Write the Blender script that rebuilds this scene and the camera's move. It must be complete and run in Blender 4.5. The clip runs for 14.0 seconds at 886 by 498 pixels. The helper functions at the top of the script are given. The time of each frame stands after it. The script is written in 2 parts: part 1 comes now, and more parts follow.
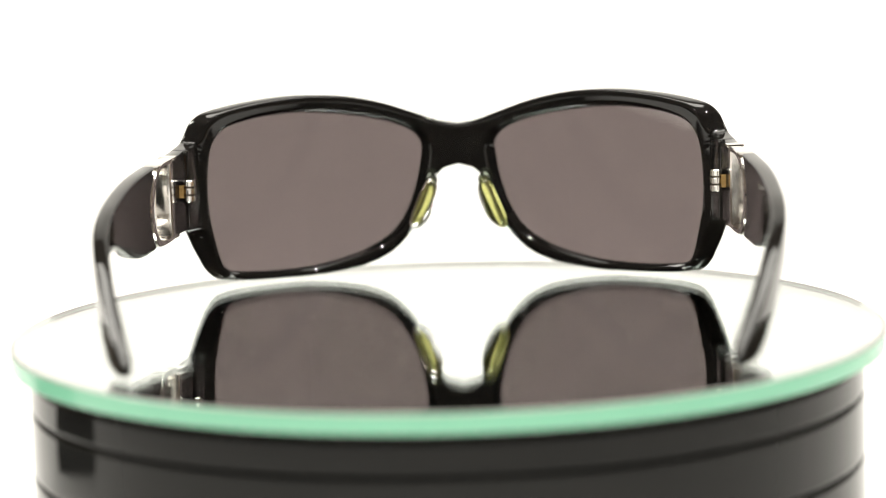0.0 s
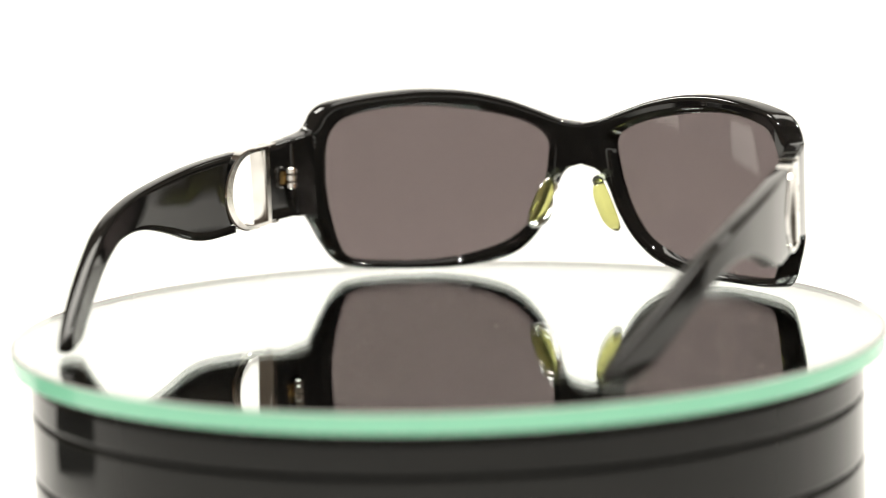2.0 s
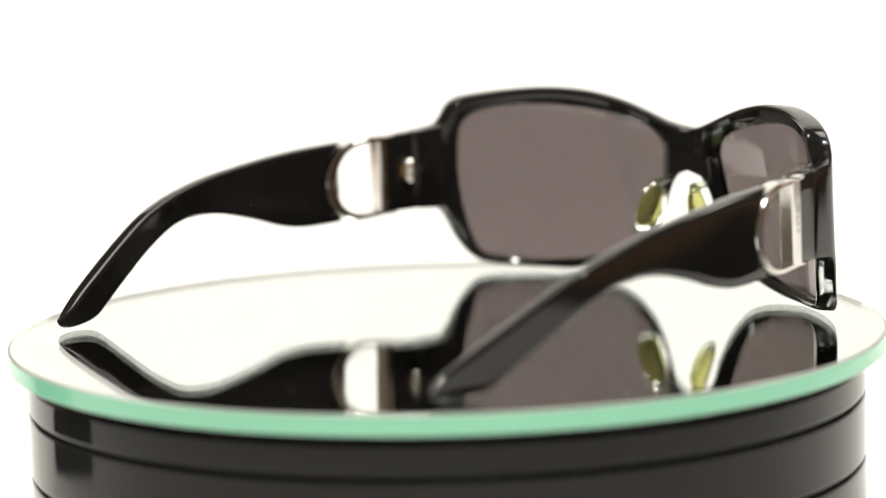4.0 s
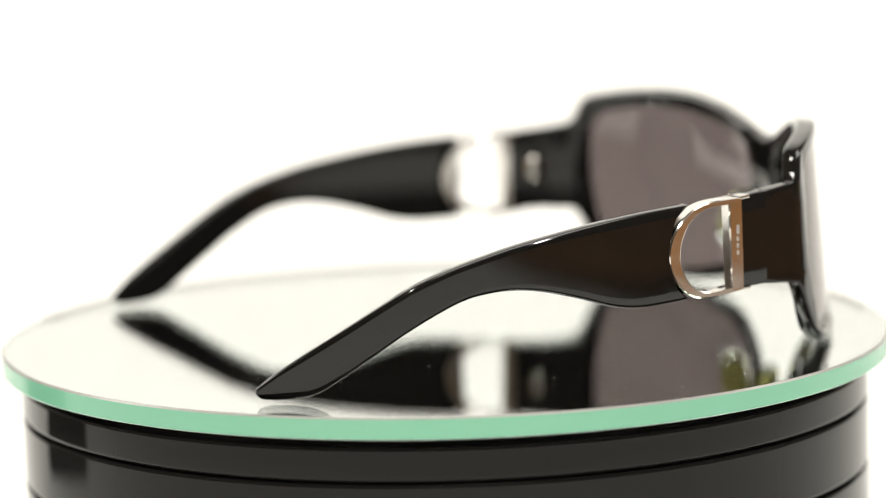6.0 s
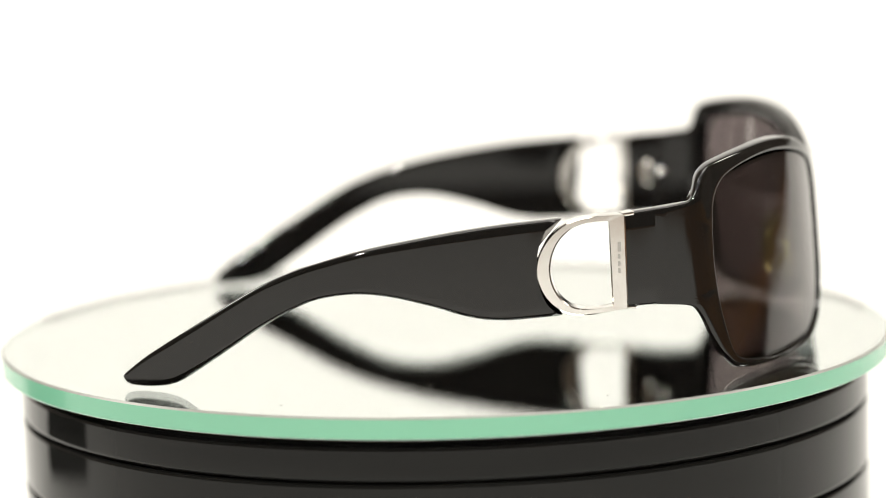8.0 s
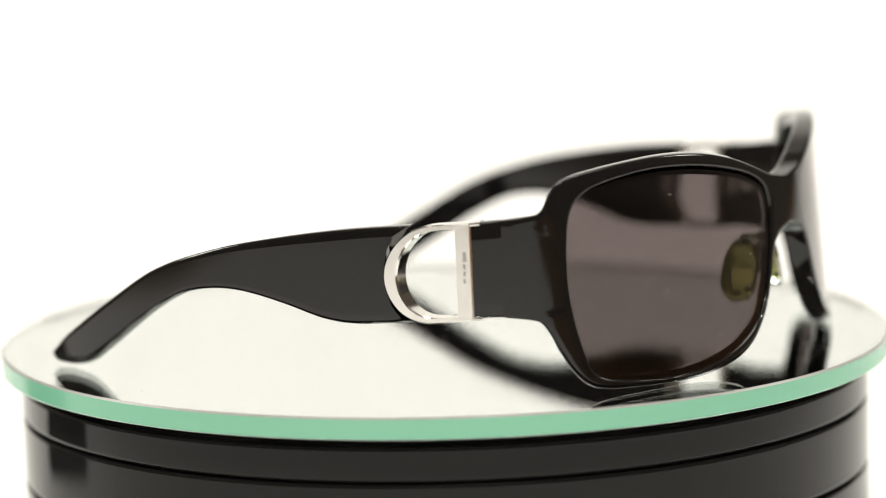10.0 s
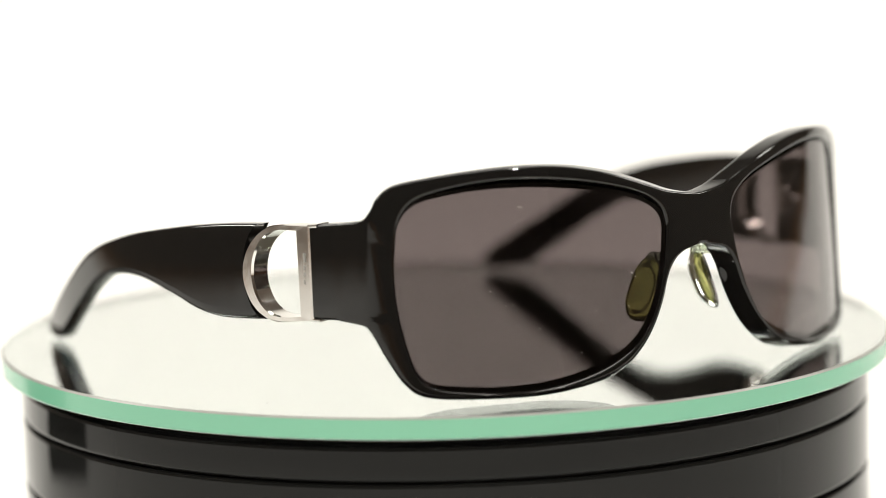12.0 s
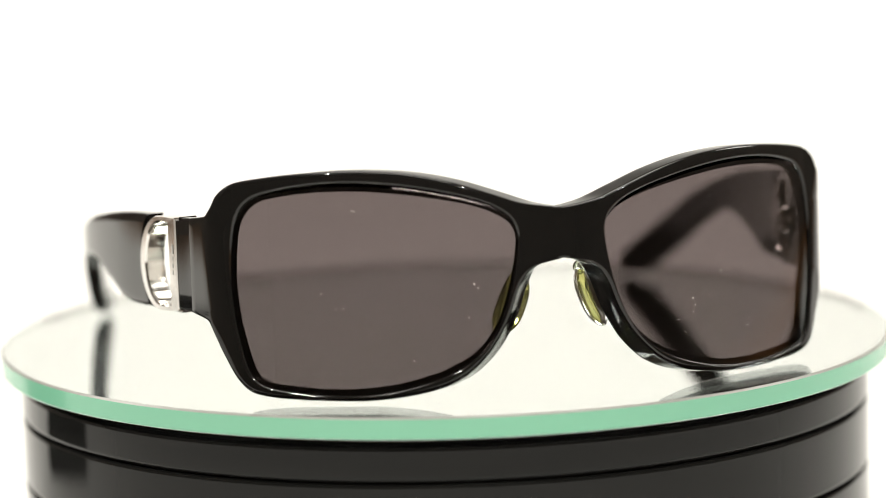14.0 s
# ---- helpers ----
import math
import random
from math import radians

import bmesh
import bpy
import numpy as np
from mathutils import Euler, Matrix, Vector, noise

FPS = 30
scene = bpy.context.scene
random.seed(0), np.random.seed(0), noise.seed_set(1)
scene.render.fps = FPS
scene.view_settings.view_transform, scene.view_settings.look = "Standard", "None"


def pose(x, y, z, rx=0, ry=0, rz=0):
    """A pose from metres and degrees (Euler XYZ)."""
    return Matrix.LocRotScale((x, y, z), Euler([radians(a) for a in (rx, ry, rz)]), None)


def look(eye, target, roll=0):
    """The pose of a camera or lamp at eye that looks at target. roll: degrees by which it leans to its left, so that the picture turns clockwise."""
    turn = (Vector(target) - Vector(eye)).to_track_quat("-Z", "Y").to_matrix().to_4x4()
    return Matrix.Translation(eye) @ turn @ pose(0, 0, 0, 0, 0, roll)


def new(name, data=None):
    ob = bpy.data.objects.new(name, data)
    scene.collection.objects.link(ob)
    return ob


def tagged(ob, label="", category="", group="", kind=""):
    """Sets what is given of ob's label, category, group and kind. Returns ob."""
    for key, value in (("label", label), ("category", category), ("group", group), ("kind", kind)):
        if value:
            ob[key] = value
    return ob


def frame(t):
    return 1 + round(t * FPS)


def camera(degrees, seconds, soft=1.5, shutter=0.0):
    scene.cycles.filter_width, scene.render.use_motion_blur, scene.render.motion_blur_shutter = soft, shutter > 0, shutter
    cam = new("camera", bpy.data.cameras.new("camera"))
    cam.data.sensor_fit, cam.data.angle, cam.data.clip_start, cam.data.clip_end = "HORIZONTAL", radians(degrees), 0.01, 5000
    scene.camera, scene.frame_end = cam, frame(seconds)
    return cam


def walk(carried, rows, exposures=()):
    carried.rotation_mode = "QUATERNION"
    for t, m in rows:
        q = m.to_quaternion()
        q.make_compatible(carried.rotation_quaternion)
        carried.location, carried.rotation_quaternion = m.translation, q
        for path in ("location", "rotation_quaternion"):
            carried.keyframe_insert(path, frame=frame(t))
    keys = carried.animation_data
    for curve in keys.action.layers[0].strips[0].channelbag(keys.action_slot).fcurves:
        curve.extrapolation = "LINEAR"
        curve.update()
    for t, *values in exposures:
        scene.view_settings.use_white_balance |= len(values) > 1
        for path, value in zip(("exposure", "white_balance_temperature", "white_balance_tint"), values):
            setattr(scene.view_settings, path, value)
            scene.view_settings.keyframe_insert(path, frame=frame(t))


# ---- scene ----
# Units: metres. The turntable's centre is the origin in plan; Z0 is the top of its glass plate.
Z0 = 0.062
MM = 0.000976          # one unit of the sunglasses' drawing
SPIN, SLOWING = -11.4479, 0.0017          # degrees a second, and its slow loss
AXIS = (0.0, 0.0)
PLATE = (0.0005, 0.0)


def spectacle_pose(t):
    """Where the sunglasses stand on the turning plate at t seconds."""
    m = pose(AXIS[0], AXIS[1], Z0, 0, 0, -3.166 + SPIN * t + SLOWING * t * t)
    return m @ pose(-0.00015, 0, 0, 0.45)


# ---- camera ----
def aim(eye, yaw, pitch, roll):
    y, p = radians(yaw), radians(pitch)
    way = Vector((-math.sin(y) * math.cos(p), math.cos(y) * math.cos(p), math.sin(p)))
    return look(eye, Vector(eye) + way, roll)


cam = camera(15.369, 14.0, 0.7)
NEAR_A = aim((0, -0.7447, 0.1292 + Z0), 0.0115, -8.4769, -1.572)
NEAR_B = aim((0, -0.7336, 0.1287 + Z0), -0.0348, -8.5492, -1.5575)
walk(cam, [(0, NEAR_A), (3.2, NEAR_A), (5.3, NEAR_B), (14, NEAR_B)], [(0, 0.16), (3.2, 0.11), (5.3, -0.11), (7.7, -0.11), (10, -0.21), (12, -0.20), (14, -0.12)])

# ---- world and lamps ----
world = bpy.data.worlds.new("studio")
scene.world = world
world.use_nodes = True
world.node_tree.nodes["Background"].inputs[0].default_value = (1.0, 0.95, 0.9, 1)
world.node_tree.nodes["Background"].inputs[1].default_value = 0.02


def softbox_lamp(name, eye, target, width, height, power, colour=(1, 0.972, 0.89)):
    data = bpy.data.lights.new(name, "AREA")
    data.shape, data.size, data.size_y, data.energy, data.color = "RECTANGLE", width, height, power, colour
    ob = new(name, data)
    ob.matrix_world = look(eye, target)
    return ob


softbox_lamp("overhead_lamp", (0.0, 0.15, 1.25), (0, 0.1, 0), 0.8, 0.6, 11.6)
# two unseen fill lights, added to bring the backdrop up to white
softbox_lamp("backdrop_fill", (-1.0, 0.35, 0.95), (0.1, 1.1, 0.45), 0.35, 0.35, 10.5)
softbox_lamp("backdrop_fill", (1.0, 0.35, 0.95), (-0.1, 1.1, 0.45), 0.35, 0.35, 7.2)
softbox_lamp("spot_lamp", (-0.38, -0.55, 0.95), (0, 0, 0.05), 0.032, 0.032, 5.8)
softbox_lamp("spot_lamp", (0.42, -0.5, 0.95), (0, 0, 0.05), 0.032, 0.032, 5.8)


# ---- materials ----
def material(name, colour, rough=0.5, metal=0.0, **more):
    m = bpy.data.materials.new(name)
    m.use_nodes = True
    b = m.node_tree.nodes["Principled BSDF"]
    b.inputs["Base Color"].default_value = (*colour, 1)
    b.inputs["Roughness"].default_value = rough
    b.inputs["Metallic"].default_value = metal
    for key, value in more.items():
        b.inputs[key.replace("_", " ")].default_value = value
    return m


def vary(m, scale, low, high, target="Roughness", detail=4.0, stretch=(1, 1, 1)):
    """Noise in one value of a material, between low and high."""
    t = m.node_tree
    co, mp = t.nodes.new("ShaderNodeTexCoord"), t.nodes.new("ShaderNodeMapping")
    nz, rg = t.nodes.new("ShaderNodeTexNoise"), t.nodes.new("ShaderNodeMapRange")
    mp.inputs["Scale"].default_value = stretch
    nz.inputs["Scale"].default_value, nz.inputs["Detail"].default_value = scale, detail
    rg.inputs[1].default_value, rg.inputs[2].default_value = 0.35, 0.7
    rg.inputs[3].default_value, rg.inputs[4].default_value = low, high
    t.links.new(co.outputs["Object"], mp.inputs[0])
    t.links.new(mp.outputs[0], nz.inputs["Vector"])
    t.links.new(nz.outputs["Fac"], rg.inputs[0])
    t.links.new(rg.outputs[0], t.nodes["Principled BSDF"].inputs[target])
    return m


def relief(m, scale, strength, distance=0.0002, detail=3.0):
    t = m.node_tree
    co, nz, bp = t.nodes.new("ShaderNodeTexCoord"), t.nodes.new("ShaderNodeTexNoise"), t.nodes.new("ShaderNodeBump")
    nz.inputs["Scale"].default_value, nz.inputs["Detail"].default_value = scale, detail
    bp.inputs["Strength"].default_value, bp.inputs["Distance"].default_value = strength, distance
    t.links.new(co.outputs["Object"], nz.inputs["Vector"])
    t.links.new(nz.outputs["Fac"], bp.inputs["Height"])
    t.links.new(bp.outputs[0], t.nodes["Principled BSDF"].inputs["Normal"])
    return m


ACETATE = vary(material("black acetate", (0.009, 0.0085, 0.008), 0.06, 0, IOR=1.46), 90, 0.025, 0.045)
CHROME = vary(material("polished steel", (0.78, 0.76, 0.73), 0.12, 1.0), 300, 0.09, 0.17)
LENS = material("smoked lens", (0.143, 0.118, 0.119), 0.0, 0, Transmission_Weight=1.0, IOR=1.5)
PAD = material("clear yellow-green pad", (0.54, 0.54, 0.20), 0.05, 0, Transmission_Weight=0.92, IOR=1.40)
CLEAR = material("clear greenish plastic", (0.62, 0.68, 0.55), 0.04, 0, Transmission_Weight=0.96, IOR=1.45)
BRASS = material("brass", (0.55, 0.36, 0.14), 0.25, 1.0)
GLASS = material("plate glass", (0.962, 1.0, 0.988), 0.0, 0, Transmission_Weight=1.0, IOR=1.52)
SILVER = material("silvering", (0.99, 0.992, 0.985), 0.0, 1.0)
EDGE = material("green glass edge", (0.23, 0.595, 0.40), 0.16, 0, IOR=1.62)
BEVEL = material("ground glass bevel", (0.50, 0.50, 0.47), 0.35, 0, Transmission_Weight=0.4, IOR=1.5)
BASE = vary(material("glossy black plastic", (0.011, 0.011, 0.0105), 0.08, 0, IOR=1.28), 40, 0.04, 0.09)
BOX = relief(vary(material("matt black plastic", (0.012, 0.012, 0.012), 0.5), 60, 0.42, 0.6), 900, 0.15)
GROOVE = material("dark groove", (0.003, 0.003, 0.003), 0.6)
PAPER = relief(vary(material("white backdrop paper", (0.86, 0.855, 0.845), 0.9), 6, 0.8, 0.95), 900, 0.1)
ROOM = relief(vary(material("beige wall", (0.40, 0.34, 0.29), 0.8), 3, 0.7, 0.9), 60, 0.2, 0.002)
WOOD = material("orange-brown wood", (0.42, 0.17, 0.055), 0.45)


def grain(m, dark, light):
    t = m.node_tree
    co, mp, nz, cr = (t.nodes.new("ShaderNode" + k) for k in ("TexCoord", "Mapping", "TexNoise", "ValToRGB"))
    mp.inputs["Scale"].default_value = (2, 26, 26)
    nz.inputs["Scale"].default_value, nz.inputs["Detail"].default_value, nz.inputs["Distortion"].default_value = 3, 8, 0.6
    cr.color_ramp.elements[0].color, cr.color_ramp.elements[1].color = (*dark, 1), (*light, 1)
    cr.color_ramp.elements[0].position, cr.color_ramp.elements[1].position = 0.3, 0.7
    t.links.new(co.outputs["Object"], mp.inputs[0])
    t.links.new(mp.outputs[0], nz.inputs["Vector"])
    t.links.new(nz.outputs["Fac"], cr.inputs[0])
    t.links.new(cr.outputs[0], t.nodes["Principled BSDF"].inputs["Base Color"])


grain(WOOD, (0.20, 0.085, 0.023), (0.38, 0.18, 0.05))
DUST = material("pale dust", (0.30, 0.28, 0.26), 0.9)
ENGRAVE = material("engraved grey", (0.58, 0.57, 0.55), 0.35, 1.0)


# ---- mesh helpers ----
def part(name, bm, mat, parent=None, label="", smooth=35, at=None):
    me = bpy.data.meshes.new(name)
    bmesh.ops.recalc_face_normals(bm, faces=bm.faces[:])
    for f in bm.faces:
        f.smooth = True
    for e in bm.edges:
        if len(e.link_faces) == 2 and e.calc_face_angle(0) > radians(smooth):
            e.smooth = False
    bm.to_mesh(me)
    bm.free()
    me.materials.append(mat)
    ob = new(name, me)
    if parent:
        ob.parent = parent
    if at:
        ob.location = at
    if label:
        tagged(ob, label)
    return ob


def skin(rings, closed_ring=True, loop=False, caps=True):
    """A bmesh through rings of points; loop joins the last ring to the first."""
    bm = bmesh.new()
    vs = [[bm.verts.new(p) for p in r] for r in rings]
    n = len(rings[0])
    pairs = list(zip(vs, vs[1:])) + ([(vs[-1], vs[0])] if loop else [])
    for a, b in pairs:
        for j in range(n if closed_ring else n - 1):
            k = (j + 1) % n
            bm.faces.new((a[j], a[k], b[k], b[j]))
    if caps and not loop:
        bm.faces.new(vs[0][::-1])
        bm.faces.new(vs[-1])
    return bm


def lathe(profile, n=128):
    """A turned body from (radius, height) pairs, a closed outline."""
    rings = []
    for i in range(n):
        a = math.tau * i / n
        rings.append([(r * math.cos(a), r * math.sin(a), z) for r, z in profile])
    bm = skin(rings, True, True)
    bmesh.ops.remove_doubles(bm, verts=bm.verts[:], dist=1e-6)
    return bm


def spline(points, n, closed=True):
    """n even points on a smooth curve through a few control points."""
    P = [Vector(p) for p in points]
    m = len(P)
    dense = []
    for i in range(m if closed else m - 1):
        get = (lambda k: P[k % m]) if closed else (lambda k: P[min(max(k, 0), m - 1)])
        a, b, c, d = get(i - 1), get(i), get(i + 1), get(i + 2)
        for j in range(12):
            t = j / 12
            dense.append(0.5 * (2 * b + (c - a) * t + (2 * a - 5 * b + 4 * c - d) * t * t + (3 * b - a - 3 * c + d) * t ** 3))
    dense.append(P[0] if closed else P[-1])
    run = [0.0]
    for a, b in zip(dense, dense[1:]):
        run.append(run[-1] + (b - a).length)
    want = np.linspace(0, run[-1], n + 1)[:-1] if closed else np.linspace(0, run[-1], n)
    return [Vector([float(np.interp(w, run, [p[k] for p in dense])) for k in range(len(P[0]))]) for w in want]


# ---- the place ----
def backdrop_sweep():
    """White paper that runs along the table and curves up behind the turntable."""
    path = [(y, 0.0) for y in (-0.33, -0.27, -0.2, -0.1, 0.0, 0.1, 0.2, 0.4, 0.6, 0.75)]
    for i in range(1, 13):
        a = math.pi / 2 * i / 12
        path.append((0.75 + 0.4 * math.sin(a), 0.4 - 0.4 * math.cos(a)))
    path.append((1.15, 1.5))
    rings = []
    left = lambda y: float(np.interp(y, [-0.33, 0.75], [-0.58, -0.54]))
    right = lambda y: float(np.interp(y, [-0.33, 0.1, 0.75], [0.50, 0.82, 0.90]))
    for u in np.linspace(0, 1, 25):
        at = lambda y: left(y) * (1 - u) + right(y) * u
        # unseen front edge, shaped for its reflections: straight, then running back towards the right
        edge = float(np.interp(at(-0.33), [-0.75, 0.25, 0.40, 0.5], [-0.80, -0.80, -0.42, 0.08]))
        lie = lambda y: y if y > 0.75 else edge + (y + 0.33) / 1.08 * (0.75 - edge)
        rings.append([(at(y), lie(y), z) for y, z in path] + [(at(y), lie(y) + 0.001, z - 0.001) for y, z in path[::-1]])
    bm = skin(rings, caps=False)
    bm.verts.ensure_lookup_table()
    n = len(rings[0])
    for first in (0, n * (len(rings) - 1)):          # the two long edges of the sheet
        for i in range(n // 2 - 1):
            bm.faces.new([bm.verts[first + k] for k in (i, i + 1, n - 2 - i, n - 1 - i)])
    ob = part("backdrop", bm, PAPER, smooth=60)
    return tagged(ob, "seamless white paper sweep behind the turntable", "backdrop", kind="structure")


def table():
    bm = bmesh.new()
    bmesh.ops.create_cube(bm, size=1)
    for v in bm.verts:
        v.co = Vector((v.co.x * 1.62 + 0.21, v.co.y * 2.5 + 0.15, v.co.z * 0.04 - 0.0215))
    bmesh.ops.bevel(bm, geom=bm.edges[:], offset=0.004, segments=2, affect="EDGES")
    ob = new("table")
    tagged(ob, "orange-brown wooden table under the white paper", "table")
    part("tabletop", bm, WOOD, ob)
    for x in (-0.53, 0.95):
        for y in (-1.0, 1.3):
            leg = bmesh.new()
            bmesh.ops.create_cube(leg, size=1)
            for v in leg.verts:
                v.co = Vector((x + v.co.x * 0.07, y + v.co.y * 0.07, -0.391 + v.co.z * 0.698))
            bmesh.ops.bevel(leg, geom=leg.edges[:], offset=0.004, segments=2, affect="EDGES")
            part("leg", leg, WOOD, ob)
    return ob


def plastic_box():
    """A flat black box with rounded edges and a lid seam, beside the turntable. Stands in, out of view, for the dark
    shape mirrored in the base.
    """
    ob = new("box")
    ob.matrix_world = pose(-0.272, 0.067, 0.0, 0, 0, -28)
    tagged(ob, "small black plastic box lying on the white paper, unseen but for its reflection", "box")
    for name, lo, hi, grow in (("body", 0.0, 0.019, 0.0), ("lid", 0.0195, 0.03, 0.0008)):
        bm = bmesh.new()
        bmesh.ops.create_cube(bm, size=1)
        for v in bm.verts:
            v.co = Vector((v.co.x * (0.078 + grow), v.co.y * (0.085 + grow), (lo + hi) / 2 + v.co.z * (hi - lo)))
        bmesh.ops.bevel(bm, geom=bm.edges[:], offset=0.003, segments=3, affect="EDGES")
        part(name, bm, BOX, ob)
    return ob


def room():
    def slab(name, lo, hi, label):
        bm = bmesh.new()
        bmesh.ops.create_cube(bm, size=1)
        for v in bm.verts:
            v.co = Vector([lo[k] + (v.co[k] + 0.5) * (hi[k] - lo[k]) for k in range(3)])
        tagged(part(name, bm, ROOM), label, name.split("_")[0], kind="structure")
    slab("floor", (-2, -2.5, -0.84), (2, 2, -0.74), "warm beige studio floor under the table")
    slab("ceiling", (-2, -2.5, 2.4), (2, 2, 2.5), "warm beige studio ceiling")
    slab("wall_north", (-2, 2, -0.84), (2, 2.1, 2.5), "plain warm beige studio wall")
    slab("wall_south", (-2, -2.6, -0.84), (2, -2.5, 2.5), "plain warm beige studio wall")
    slab("wall_east", (2, -2.6, -0.84), (2.1, 2.1, 2.5), "plain warm beige studio wall")
    slab("wall_west", (-2.1, -2.6, -0.84), (-2, 2.1, 2.5), "plain warm beige studio wall")


def turntable():
    base = new("turntable_base")
    base.location = (0.0001, 0.0, 0)
    tagged(base, "round glossy black plastic turntable base with fine seams", "turntable")
    top, r = Z0 - 0.0047, 0.0955
    # three drums, one above the other, with open seams between them
    for lo, hi, name in ((0.0, Z0 - 0.0293, "lower_drum"), (Z0 - 0.0286, Z0 - 0.0146, "middle_drum"), (Z0 - 0.0139, top - 0.0023, "upper_drum")):
        b = 0.0006
        prof = [(0.02, lo), (r - b, lo), (r - b * 0.3, lo + b * 0.3), (r, lo + b), (r, lo + b * 1.4), (r, hi - b * 1.4), (r, hi - b), (r - b * 0.3, hi - b * 0.3), (r - b, hi), (0.02, hi)]
        part(name, lathe(prof), BASE, base)
    part("core", lathe([(0.02, 0.001), (r - 0.0016, 0.001), (r - 0.0016, top - 0.0026), (0.02, top - 0.0026)]), GROOVE, base)
    # a set-back near-black ring, put in for the dark strip below the plate
    part("neck", lathe([(0.02, top - 0.0025), (r - 0.005, top - 0.0025), (r - 0.005, top - 0.0002), (0.02, top - 0.0002)]), GROOVE, base, "matt black set-back ring under the plate")
    plate = new("glass_plate")
    plate.location = (*PLATE, Z0)
    tagged(plate, "round mirrored glass plate with a polished green edge", "plate")
    th, R, b = 0.0045, 0.1000, 0.0004
    part("glass", lathe([(0.0, -th + 0.0002), (R - 0.0006, -th + 0.0002), (R - 0.0006, 0.0), (0.0, 0.0)]), GLASS, plate)
    part("mirror", lathe([(0.0, -th - 0.0001), (R - 0.0006, -th - 0.0001), (R - 0.0006, -th + 0.0001), (0.0, -th + 0.0001)]), SILVER, plate, "silvered back of the plate")
    part("edge", lathe([(R - 0.00055, -th), (R - b, -th), (R, -th + b), (R, -th + b * 1.5), (R, -b * 1.5), (R, -b), (R - 0.00055, -b)]), EDGE, plate, "pale green polished glass edge")
    part("bevel", lathe([(R - 0.00055, -b), (R, -b), (R - b, 0.0), (R - 0.00055, 0.0)]), BEVEL, plate, "thin grey ground bevel")
    # a few specks lying on the glass
    rng = random.Random(3)
    bm = bmesh.new()
    for i in range(46):
        a, r0 = rng.uniform(0, math.tau), 0.096 * math.sqrt(rng.random())
        size, turn, reach = rng.uniform(0.00008, 0.0002), rng.uniform(0, math.pi), rng.uniform(1, 2.5)
        ring = []
        for j in range(6):
            b = math.tau * j / 6
            x, y = size * reach * math.cos(b), size * math.sin(b)
            ring.append(bm.verts.new((r0 * math.cos(a) + x * math.cos(turn) - y * math.sin(turn), r0 * math.sin(a) + x * math.sin(turn) + y * math.cos(turn), 0.00001)))
        top = bm.verts.new((r0 * math.cos(a), r0 * math.sin(a), size * 0.6))
        for j in range(6):
            bm.faces.new((ring[j], ring[(j + 1) % 6], top))
        bm.faces.new(ring[::-1])
    tagged(part("dust", bm, DUST, plate), kind="stuff")
    return base, plate


# ---- sunglasses ----
def front_curve(s):
    """The front face in plan: a shallow arc that bends back at its end into the end piece. Place and heading."""
    r, bend, a1, a2 = 101.3, 4.5, 0.7306, 1.36
    s = s * 1.019
    s1, s2 = r * a1, r * a1 + bend * (a2 - a1)
    h = min(s, s1) / r
    x, y = r * math.sin(h), -14.1 + r * math.cos(h)
    if s > s1:
        h = a1 + (min(s, s2) - s1) / bend
        x, y = x + bend * (math.sin(h) - math.sin(a1)), y + bend * (math.cos(h) - math.cos(a1))
    if s > s2:
        x, y = x + (s - s2) * math.cos(a2), y - (s - s2) * math.sin(a2)
    return x, y, h


def front_point(s, v, d):
    """A point of the curved front: s along the curve, v up, d behind the front face, all in mm."""
    x, y, h = front_curve(abs(s))
    return Vector(((x - d * math.sin(h)) * (1 if s >= 0 else -1), y - d * math.cos(h) - 0.08 * (v - 22) * max(0.0, min(1.0, (77 - abs(s)) / 9)), v)) * MM


OUTER = [(0, 38.6), (6.5, 39.8), (13, 42.1), (21, 44.8), (29, 46.6), (36, 47.4), (44, 47.6), (52, 47.1), (60, 46.2), (67, 44.9), (70.6, 42.8), (72.8, 39.9), (74.8, 38.3), (77.5, 37.7),
         (84.1, 36.8), (84.4, 36.4), (84.4, 27), (84.4, 17.1), (84.1, 16.7), (77.5, 16.2), (74.8, 15.6), (72.8, 13.2), (70.4, 8.6), (68.0, 4.4), (65.2, 1.8), (61, 0.8), (55, 0.4), (48, 0.2), (40, 0.2), (32, 1), (25, 2.5), (20, 4.8), (16, 8.2),
         (13, 12), (10.3, 17), (8.3, 22.3), (6, 25.8), (3, 27.5), (0, 27.9)]
OPENING = [(9.3, 33.6), (11.4, 36.7), (17, 39.4), (25, 41.3), (33, 42.5), (41, 43.1), (49, 43.0), (57, 42.1), (63.4, 40.5), (66.9, 37.5), (68.5, 33), (69.2, 25),
           (68.8, 18), (67.6, 11), (65.8, 5.8), (62.4, 3.7), (55, 2.8), (47, 2.4), (38, 2.8), (30, 4.3), (23, 6.7), (17.5, 10.2), (13.6, 15.4), (11.0, 22.3), (9.5, 29.3)]
HEART = Vector((39.0, 23.5))


def radii(points, n, closed):
    """The distance from the middle of a lens to a smooth outline, in n directions."""
    dense = spline(points, 900, closed)
    if not closed:
        dense += [Vector((0, 27.9 + (38.6 - 27.9) * i / 60)) for i in range(61)]
    ang = [math.atan2(p.y - HEART.y, p.x - HEART.x) for p in dense]
    dist = [(p - HEART).length for p in dense]
    order = np.argsort(ang)
    A, D = np.array(ang)[order], np.array(dist)[order]
    A, D = np.concatenate([A - math.tau, A, A + math.tau]), np.concatenate([D, D, D])
    return [float(np.interp(-math.pi + math.tau * i / n, A, D)) for i in range(n)]


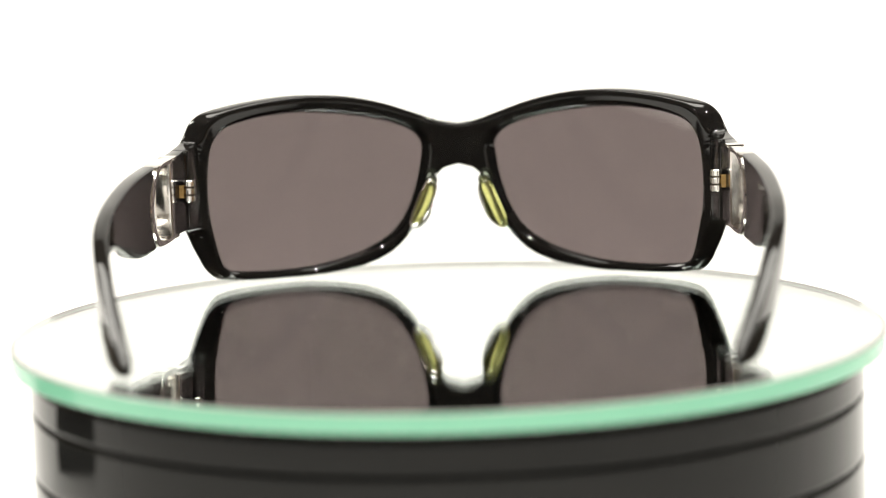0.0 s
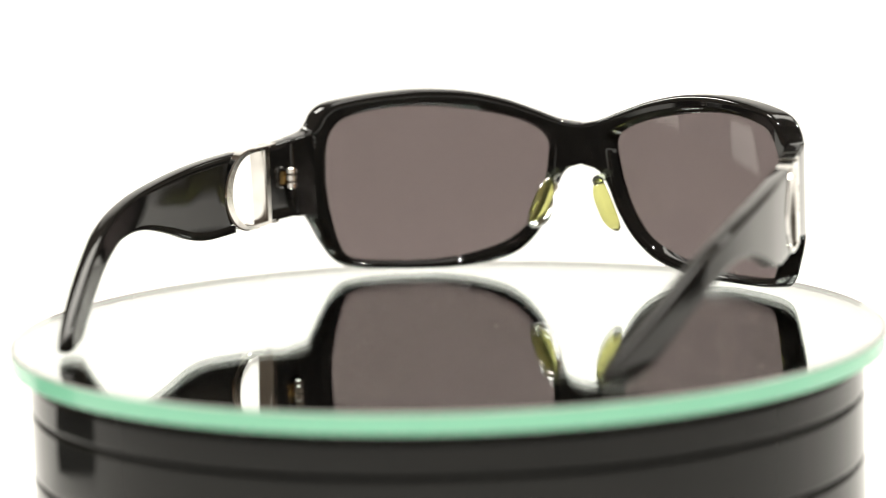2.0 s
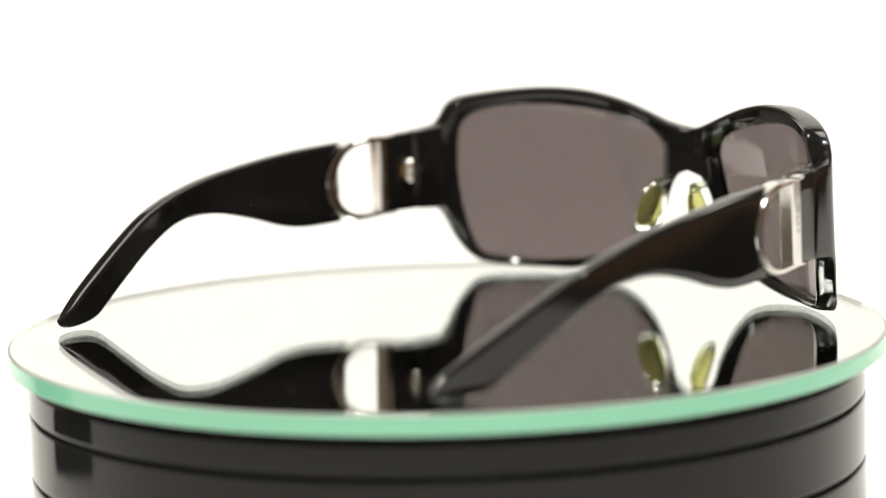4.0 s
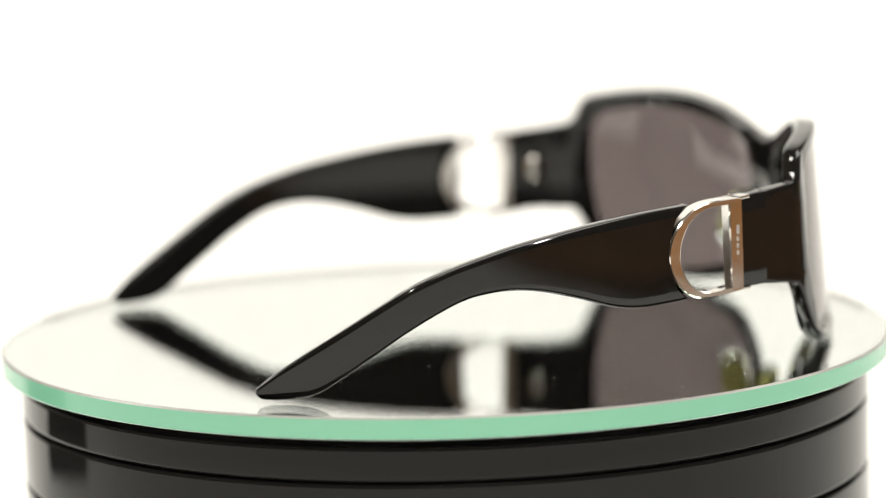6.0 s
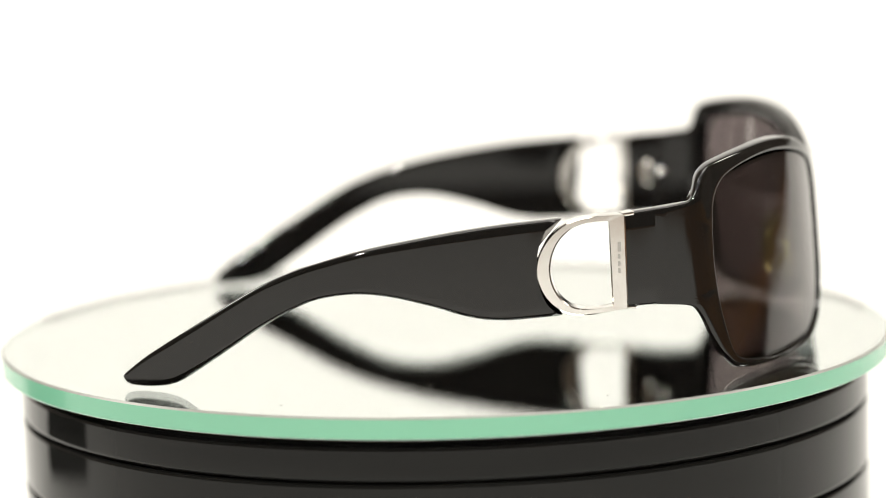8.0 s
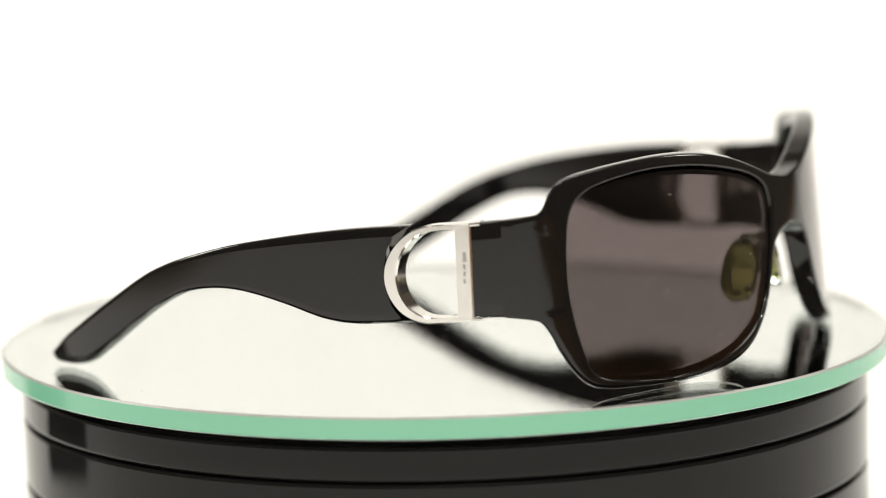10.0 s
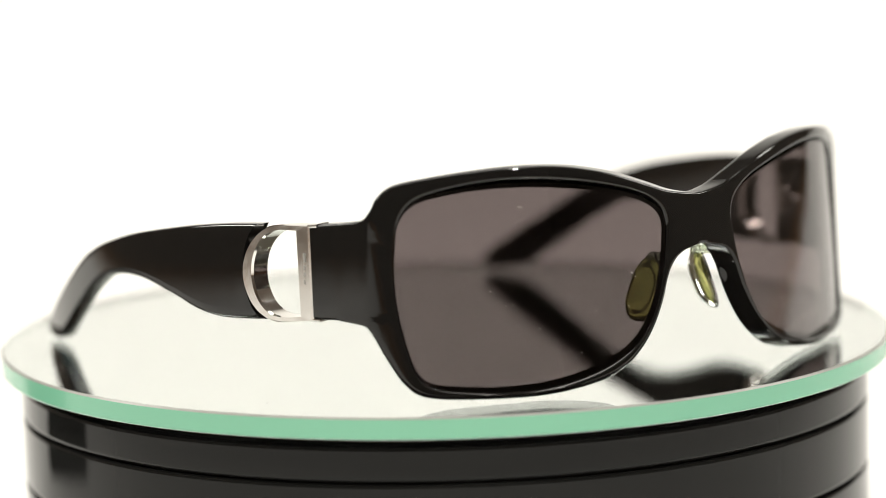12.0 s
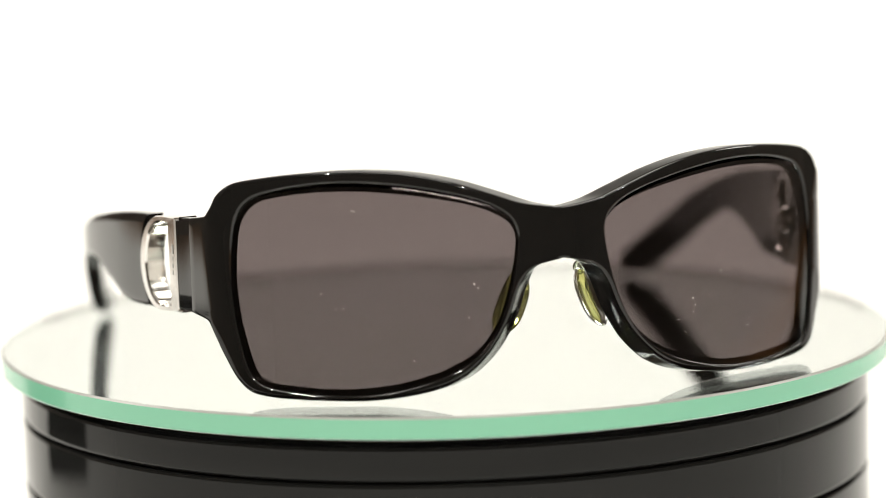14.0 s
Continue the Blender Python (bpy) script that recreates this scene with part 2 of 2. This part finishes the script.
def splay(s, d):
    """The rim's walls are skewed: its front edges lie further out than its back edges."""
    return (1.3 - 2.6 * max(0.0, min(1.0, (d - 1.5) / 2.2))) * min(1.0, s / 8) * max(0.0, min(1.0, (80 - s) / 6))


def lip(s, v, d):
    """The rim's front lip reaches further over the lens towards the temples, and is cut higher along the brow."""
    front = max(0.0, min(1.0, (2.4 - d) / 0.8))
    return Vector((-2.2 * max(0.0, min(1.0, (s - 42) / 24)), 0.7 * max(0.0, min(1.0, (v - 33) / 6)))) * front


def front_frame(parent):
    n = 480
    ri, ro = radii(OPENING, n, True), radii(OUTER, n, False)
    inner = [("i", 0.0, 2.6), ("i", 0.2, 2.4), ("i", 1.1, 2.3), ("i", 1.1, 0.64), ("i", 1.15, 0.48), ("i", 1.35, 0.2), ("i", 1.5, 0.06), ("i", 1.75, 0.0)]
    outer = [("o", 1.1, 0.0), ("o", 0.7, 0.05), ("o", 0.32, 0.2), ("o", 0.08, 0.5), ("o", 0, 1.0), ("o", 0, 3.2), ("o", 0.15, 3.85), ("o", 0.5, 4.3), ("o", 1.0, 4.52), ("o", 1.6, 4.6)]
    steps = [k / 7 for k in range(1, 7)]
    section = inner + [("m", k, 0.0) for k in steps] + outer + [("m", 1 - k, 4.6) for k in steps] + [("i", 1.6, 4.6), ("i", 0.9, 4.4), ("i", 0.35, 3.8), ("i", 0.08, 3.1)]
    first, last = section.index(outer[0]), section.index(outer[-1])
    bm = bmesh.new()
    for side in (1, -1):
        rings = []
        for i in range(n):
            a = -math.pi + math.tau * i / n
            w = Vector((math.cos(a), math.sin(a)))
            edge = HEART + w * ro[i]
            seam = edge.x < 0.05
            ring = []
            for kind, off, d in section:
                near = HEART + w * min(ri[i] + (1.75 if d < 2 else 1.6 if kind == "m" else off), ri[i] + (ro[i] - ri[i]) * 0.6)
                if kind == "i":
                    near = HEART + w * min(ri[i] + off, ri[i] + (ro[i] - ri[i]) * 0.6)
                far = edge if seam else HEART + w * max(ro[i] - ((1.1 if d < 2 else 1.6) if kind == "m" else off), ri[i] + (ro[i] - ri[i]) * 0.65)
                if kind == "o" and seam:
                    d = 0 if d < 2 else 4.6
                near = near + lip(near.x, near.y, d)
                p = near if kind == "i" else far if kind == "o" else near.lerp(far, off)
                q = front_point(max(p.x + splay(max(p.x, 0.0), d) + (1.2 * max(0.0, min(1.0, (d - 2) / 0.6)) * min(1.0, p.x / 30) if kind == "i" else 0.0), 0.0), p.y, d)
                ring.append(bm.verts.new((q.x * side, q.y, q.z)))
            rings.append((ring, seam))
        m = len(section)
        for i in range(n):
            (r0, s0), (r1, s1) = rings[i], rings[(i + 1) % n]
            for j in range(m):
                k = (j + 1) % m
                if s0 and s1 and first <= j < last:
                    continue
                bm.faces.new((r0[j], r0[k], r1[k], r1[j]))
    bmesh.ops.remove_doubles(bm, verts=bm.verts[:], dist=1e-5)
    return part("front_frame", bm, ACETATE, parent, smooth=50)


def lens(parent, side):
    n, rows = 96, 10
    ri = radii(OPENING, n, True)
    bm = bmesh.new()
    layers = []
    for d in (0.62, 2.25):
        hub = front_point(HEART.x, HEART.y, d)
        grid = []
        for k in range(1, rows + 1):
            ring = []
            for i in range(n):
                a = -math.pi + math.tau * i / n
                p = HEART + Vector((math.cos(a), math.sin(a))) * (ri[i] + 1.25) * k / rows
                p.x += splay(p.x, d)
                q = front_point(p.x, p.y, d)
                ring.append(bm.verts.new((q.x * side, q.y, q.z)))
            grid.append(ring)
        c = bm.verts.new((hub.x * side, hub.y, hub.z))
        for i in range(n):
            j = (i + 1) % n
            bm.faces.new((c, grid[0][i], grid[0][j]))
            for a, b in zip(grid, grid[1:]):
                bm.faces.new((a[i], b[i], b[j], a[j]))
        layers.append(grid[-1])
    for i in range(n):
        j = (i + 1) % n
        bm.faces.new((layers[0][i], layers[1][i], layers[1][j], layers[0][j]))
    at = Vector((65.0 * side, 52.0, 24.0)) * MM
    for v in bm.verts:
        v.co -= at
    return part("lens", bm, LENS, parent, "smoky brown-grey tinted lens", at=at)


def bar(stations, side, corner=0.8, shear=None, steps=7):
    """A slab that follows stations (x outer, y, z low, z high, thickness) in mm, its corners rounded.
    shear: how far each station's middle lies behind its top and bottom."""
    rings = []
    P = [Vector(s[:2]) for s in stations]
    for i, (x, y, lo, hi, th) in enumerate(stations):
        t = (P[min(i + 1, len(P) - 1)] - P[max(i - 1, 0)]).normalized()
        inward = Vector((t.y, -t.x))
        if inward.x > 0:
            inward = -inward
        c = min(corner, th * 0.45, (hi - lo) * 0.45)
        loop = []
        for k in range(steps):
            f = k / (steps - 1)
            loop.append((0.0, lo + c + (hi - lo - 2 * c) * f))
        loop += [(c * 0.3, hi - c * 0.3), (c, hi)]
        loop += [(th - c, hi), (th - c * 0.3, hi - c * 0.3)]
        for k in range(steps):
            f = 1 - k / (steps - 1)
            loop.append((th, lo + c + (hi - lo - 2 * c) * f))
        loop += [(th - c * 0.3, lo + c * 0.3), (th - c, lo), (c, lo), (c * 0.3, lo + c * 0.3)]
        ring = []
        for d, z in loop:
            p = P[i] + inward * d
            if shear and shear[i]:
                g = (2 * (z - lo) / (hi - lo) - 1)
                p = p - t * (-1 if t.y < 0 else 1) * shear[i] * math.sqrt(max(0.0, 1 - g * g))
            ring.append((p.x * side * MM, p.y * MM, z * MM))
        rings.append(ring)
    return skin(rings)


PLAN = spline([(-66, 66.0), (-56, 70.4), (-42, 75.0), (-25, 78.8), (-10, 79.7), (10, 78.4), (28, 75.7), (42, 72.9), (50, 70.95), (58, 69.3)], 240, False)


def temple_x(y):
    """The outer face of a temple in plan."""
    return float(np.interp(y, [p.x for p in PLAN], [p.y for p in PLAN]))


TOP = [(-63.2, 3.6), (-62.0, 4.7), (-57, 8.4), (-45, 15.8), (-33, 22.9), (-26, 26.0), (-20, 28.0), (-10, 30.6), (0, 32.4), (10, 33.9), (20, 35.0), (31.7, 35.8)]
LOW = [(-63.2, 2.4), (-62.0, 1.3), (-57, 1.2), (-52, 2.0), (-48, 4.2), (-39, 10.1), (-33, 14.1), (-27, 17.5), (-21, 20.2), (-15.5, 21.3), (-10, 21.5), (-4, 20.7), (4, 18.6), (12, 16.0), (18.5, 15.0), (25, 15.1), (31.7, 15.5)]


def temple(parent, side):
    back = -1.3 if side < 0 else 0.0          # this ring sits a little further back
    ys = [-63.2, -62.9, -62.4, -61.6] + [float(v) for v in np.linspace(-60.5, 31.7 + back, 62)]
    top, low = spline(TOP, 300, False), spline(LOW, 300, False)
    tz = lambda c, y: float(np.interp(y, [p.x for p in c], [p.y for p in c]))
    rows, shear = [], []
    for y in ys:
        th = float(np.interp(y, [-63.2, -61, -50, 0, 30], [1.2, 3.0, 3.6, 3.8, 4.0]))
        rows.append((temple_x(y), y, tz(low, y), tz(top, y), th))
        shear.append(5.6 * max(0.0, (y - back - 10) / 21.7) ** 1.5)
    ob = part("temple", bar(rows, side, 0.75, shear, 13), ACETATE, parent, smooth=50)
    part("temple_block", bar([(temple_x(y) - 0.05, y, 16.5 + (y - 44) * 0.03, 36.2 + (y - 44) * 0.1, 4.0) for y in (44.2 + back, 45, 46, 47.6, 49.0, 49.6, 50.2, 50.9)], side, 0.6), ACETATE, ob, smooth=50)
    buckle(ob, side, back)
    return ob


RING_OUT = [(44.8, 36.2), (39.1, 36.1), (33.6, 35.5), (29.3, 32.7), (26.6, 28.7), (25.8, 24.7), (26.9, 20.6), (29.6, 17.1), (33.6, 15.3), (39.1, 15.5), (45.0, 16.3), (44.9, 25)]
RING_IN = [(41.2, 34.9), (37, 34.8), (33.9, 33.9), (31.0, 31.4), (29.4, 28.2), (28.9, 25.1), (29.5, 21.7), (31.3, 18.7), (34.1, 16.9), (37.6, 16.6), (41.6, 17.0), (41.4, 25)]


def d_loop(points, n):
    """The outline of the ring: straight along its bar, with tight corners there."""
    P = [Vector(p) for p in points]
    arc = spline(P[:11], n - n // 4, False)
    for _ in range(30):
        arc = [arc[0]] + [(p + q * 2 + r) / 4 for p, q, r in zip(arc, arc[1:], arc[2:])] + [arc[-1]]
    a, b = P[10], P[0]
    return arc + [a + (b - a) * (i + 1) / (n // 4 + 1) for i in range(n // 4)]


def block(x, y, z, dx, dy, dz):
    bm = bmesh.new()
    bmesh.ops.create_cube(bm, size=1)
    for v in bm.verts:
        v.co = Vector((x + v.co.x * dx, y + v.co.y * dy, z + v.co.z * dz)) * MM
    return bm


def buckle(parent, side, back):
    n = 160
    out, inn = d_loop(RING_OUT, n), d_loop(RING_IN, n)
    section = [(1, 0.35, -0.15), (1, 0.0, 0.25), (1, 0.0, 3.9), (1, 0.35, 4.2), (0, 0.3, 4.2), (0, 0.0, 3.9), (0, 0.0, 0.3), (0, 0.3, -0.15)]
    rings = []
    for a, b in zip(out, inn):
        w = (b - a).normalized()
        ring = []
        for kind, off, d in section:
            p = a + w * off if kind else b - w * off
            ring.append(((temple_x(p.x + back) + 0.1 - d) * side * MM, (p.x + back) * MM, p.y * MM))
        rings.append(ring)
    ob = part("buckle_ring", skin(rings, True, True), CHROME, parent, "polished silver-coloured metal ring set into the temple", 24)
    # worn engraved marks on the ring's upright bar, as plain bars
    if side > 0:
        for z, h, w in ((29.4, 2.0, 1.3), (27.4, 1.0, 0.9), (25.9, 1.0, 0.9), (24.4, 1.0, 0.8)):
            y = 43.1
            part("engraving", block((temple_x(y) + 0.22) * side, y, z, 0.08, w, h), ENGRAVE, ob)
    for lo, hi in ((35.6, 36.35), (16.05, 16.7)):
        rows = [(temple_x(y) + 0.12, y, lo + (y - 44) * (0.1 if lo > 20 else 0.03), hi + (y - 44) * (0.1 if lo > 20 else 0.03), 4.3) for y in (44.3 + back, 44.8 + back, 45.6 + back, 46.6 + back)]
        part("lip", bar(rows, side, 0.25), CHROME, ob)
    return ob


def nose_pad(parent, side):
    """A flattened, slightly bent pad on a short clear neck that grows out of the rim."""
    bm = bmesh.new()
    bmesh.ops.create_uvsphere(bm, u_segments=24, v_segments=18, radius=1)
    for v in bm.verts:
        c = v.co.copy()
        flat = math.copysign(abs(c.z) ** 0.75, c.z)
        v.co = Vector((c.x * 2.2 + 0.9 * c.z ** 2, c.y * 3.9 * (1 - 0.12 * c.z), flat * 7.2))
    m = Matrix.Rotation(radians(-22), 4, "Y") @ Matrix.Rotation(radians(24), 4, "Z")
    centre = front_point(9.2, 18.2, 9.8)
    for v in bm.verts:
        q = m @ v.co * MM + centre
        v.co = Vector((q.x * side, q.y, q.z))
    ob = part("nose_pad", bm, PAD, parent, "translucent yellow-green plastic nose pad")
    for s0, z0, s1, z1 in ((7.2, 26.0, 7.2, 24.6),):
        rings = []
        for i in range(9):
            f = i / 8
            at = front_point(s0 + (s1 - s0) * f, z0 + (z1 - z0) * f, 3.6 + 6.0 * f)
            w = (1.7 - 0.7 * math.sin(math.pi * f)) * (0.85 if f == 1 else 1.0)
            rings.append([((at.x + w * MM * math.cos(math.tau * k / 14)) * side, at.y, at.z + w * MM * math.sin(math.tau * k / 14)) for k in range(14)])
        part("neck", skin(rings), CLEAR, ob, "clear plastic neck of the pad")
    return ob


def dust(parent, side):
    """Specks and short hair scratches on the front of a lens."""
    rng = random.Random(7 + side)
    bm = bmesh.new()
    for i in range(17):
        a, k = rng.uniform(0, math.tau), math.sqrt(rng.random()) * 0.93
        p = HEART + Vector((math.cos(a) * 27 * k, math.sin(a) * 17.5 * k))
        size = rng.uniform(0.05, 0.13) if i % 6 else rng.uniform(0.12, 0.2)
        reach = rng.uniform(1.5, 7.0) if i % 8 == 0 else rng.uniform(1.0, 1.5)
        turn = rng.uniform(0, math.pi)
        ring = []
        for j in range(6):
            b = math.tau * j / 6
            x, y = size * reach * math.cos(b), (size if reach < 1.5 else 0.045) * math.sin(b)
            x, y = x * math.cos(turn) - y * math.sin(turn), x * math.sin(turn) + y * math.cos(turn)
            q = front_point(p.x + x, p.y + y, 0.61)
            ring.append(bm.verts.new((q.x * side, q.y, q.z)))
        q = front_point(p.x, p.y, 0.61 - size * 0.5)
        top = bm.verts.new((q.x * side, q.y, q.z))
        for j in range(6):
            bm.faces.new((ring[j], ring[(j + 1) % 6], top))
        bm.faces.new(ring[::-1])
    return tagged(part("dust", bm, DUST, parent), kind="stuff")


def hinge(parent, side):
    at = Vector((65.7 * side, 47.2, 27.2)) * MM
    bm = bmesh.new()
    for k in (-1, 0, 1):
        prof = [(0.0, -0.9), (1.3, -0.9), (1.65, -0.6), (1.65, 0.6), (1.3, 0.9), (0.0, 0.9)]
        one = lathe([(r * MM, (z + k * 1.9) * MM) for r, z in prof], 20)
        me = bpy.data.meshes.new("knuckle")
        one.to_mesh(me)
        one.free()
        bm.from_mesh(me)
        bpy.data.meshes.remove(me)
    ob = part("hinge", bm, CHROME, parent, "small silver-coloured barrel hinge", at=at)
    leaf = bmesh.new()
    bmesh.ops.create_cube(leaf, size=1)
    for v in leaf.verts:
        v.co = Vector(((v.co.x * 4.6 + 3.4) * side, v.co.y * 1.6 - 1.0, v.co.z * 3.2)) * MM
    part("hinge_leaf", leaf, BRASS, ob, "brass-coloured hinge leaf")
    # the countersunk screw seat in front of the barrel
    seat = bmesh.new()
    bmesh.ops.create_cone(seat, cap_ends=True, segments=20, radius1=1.5 * MM, radius2=0.9 * MM, depth=2.4 * MM)
    turn = Matrix.Rotation(radians(-90), 3, "X")
    for v in seat.verts:
        v.co = turn @ v.co + Vector((0.6 * side, 3.0, 0.0)) * MM
    part("screw_seat", seat, CHROME, ob)
    return ob


def sunglasses():
    ob = new("sunglasses")
    tagged(ob, "glossy black wraparound sunglasses with smoked lenses and metal temple rings", "sunglasses")
    front_frame(ob)
    for side in (1, -1):
        lens(ob, side)
        dust(ob, side)
        nose_pad(ob, side)
        temple(ob, side)
        hinge(ob, side)
    return ob


backdrop_sweep()
table()
plastic_box()
room()
base, plate = turntable()
glasses = sunglasses()
# the lens is focused on the far side first, then drawn to the near side
focus = new("focus_mark")
cam.data.dof.use_dof = True
cam.data.dof.focus_object = focus
cam.data.dof.aperture_fstop = 7.2


def motions():
    steps = [i * 0.5 for i in range(29)]
    walk(focus, [(0, pose(0, 0.042, 0.08)), (3.2, pose(0, 0.042, 0.08)), (5.3, pose(0, -0.07, 0.08)), (14, pose(0, -0.07, 0.08))])
    walk(glasses, [(t, spectacle_pose(t)) for t in steps])
    walk(plate, [(t, pose(*PLATE, Z0, 0, 0, SPIN * t + SLOWING * t * t)) for t in steps])


motions()
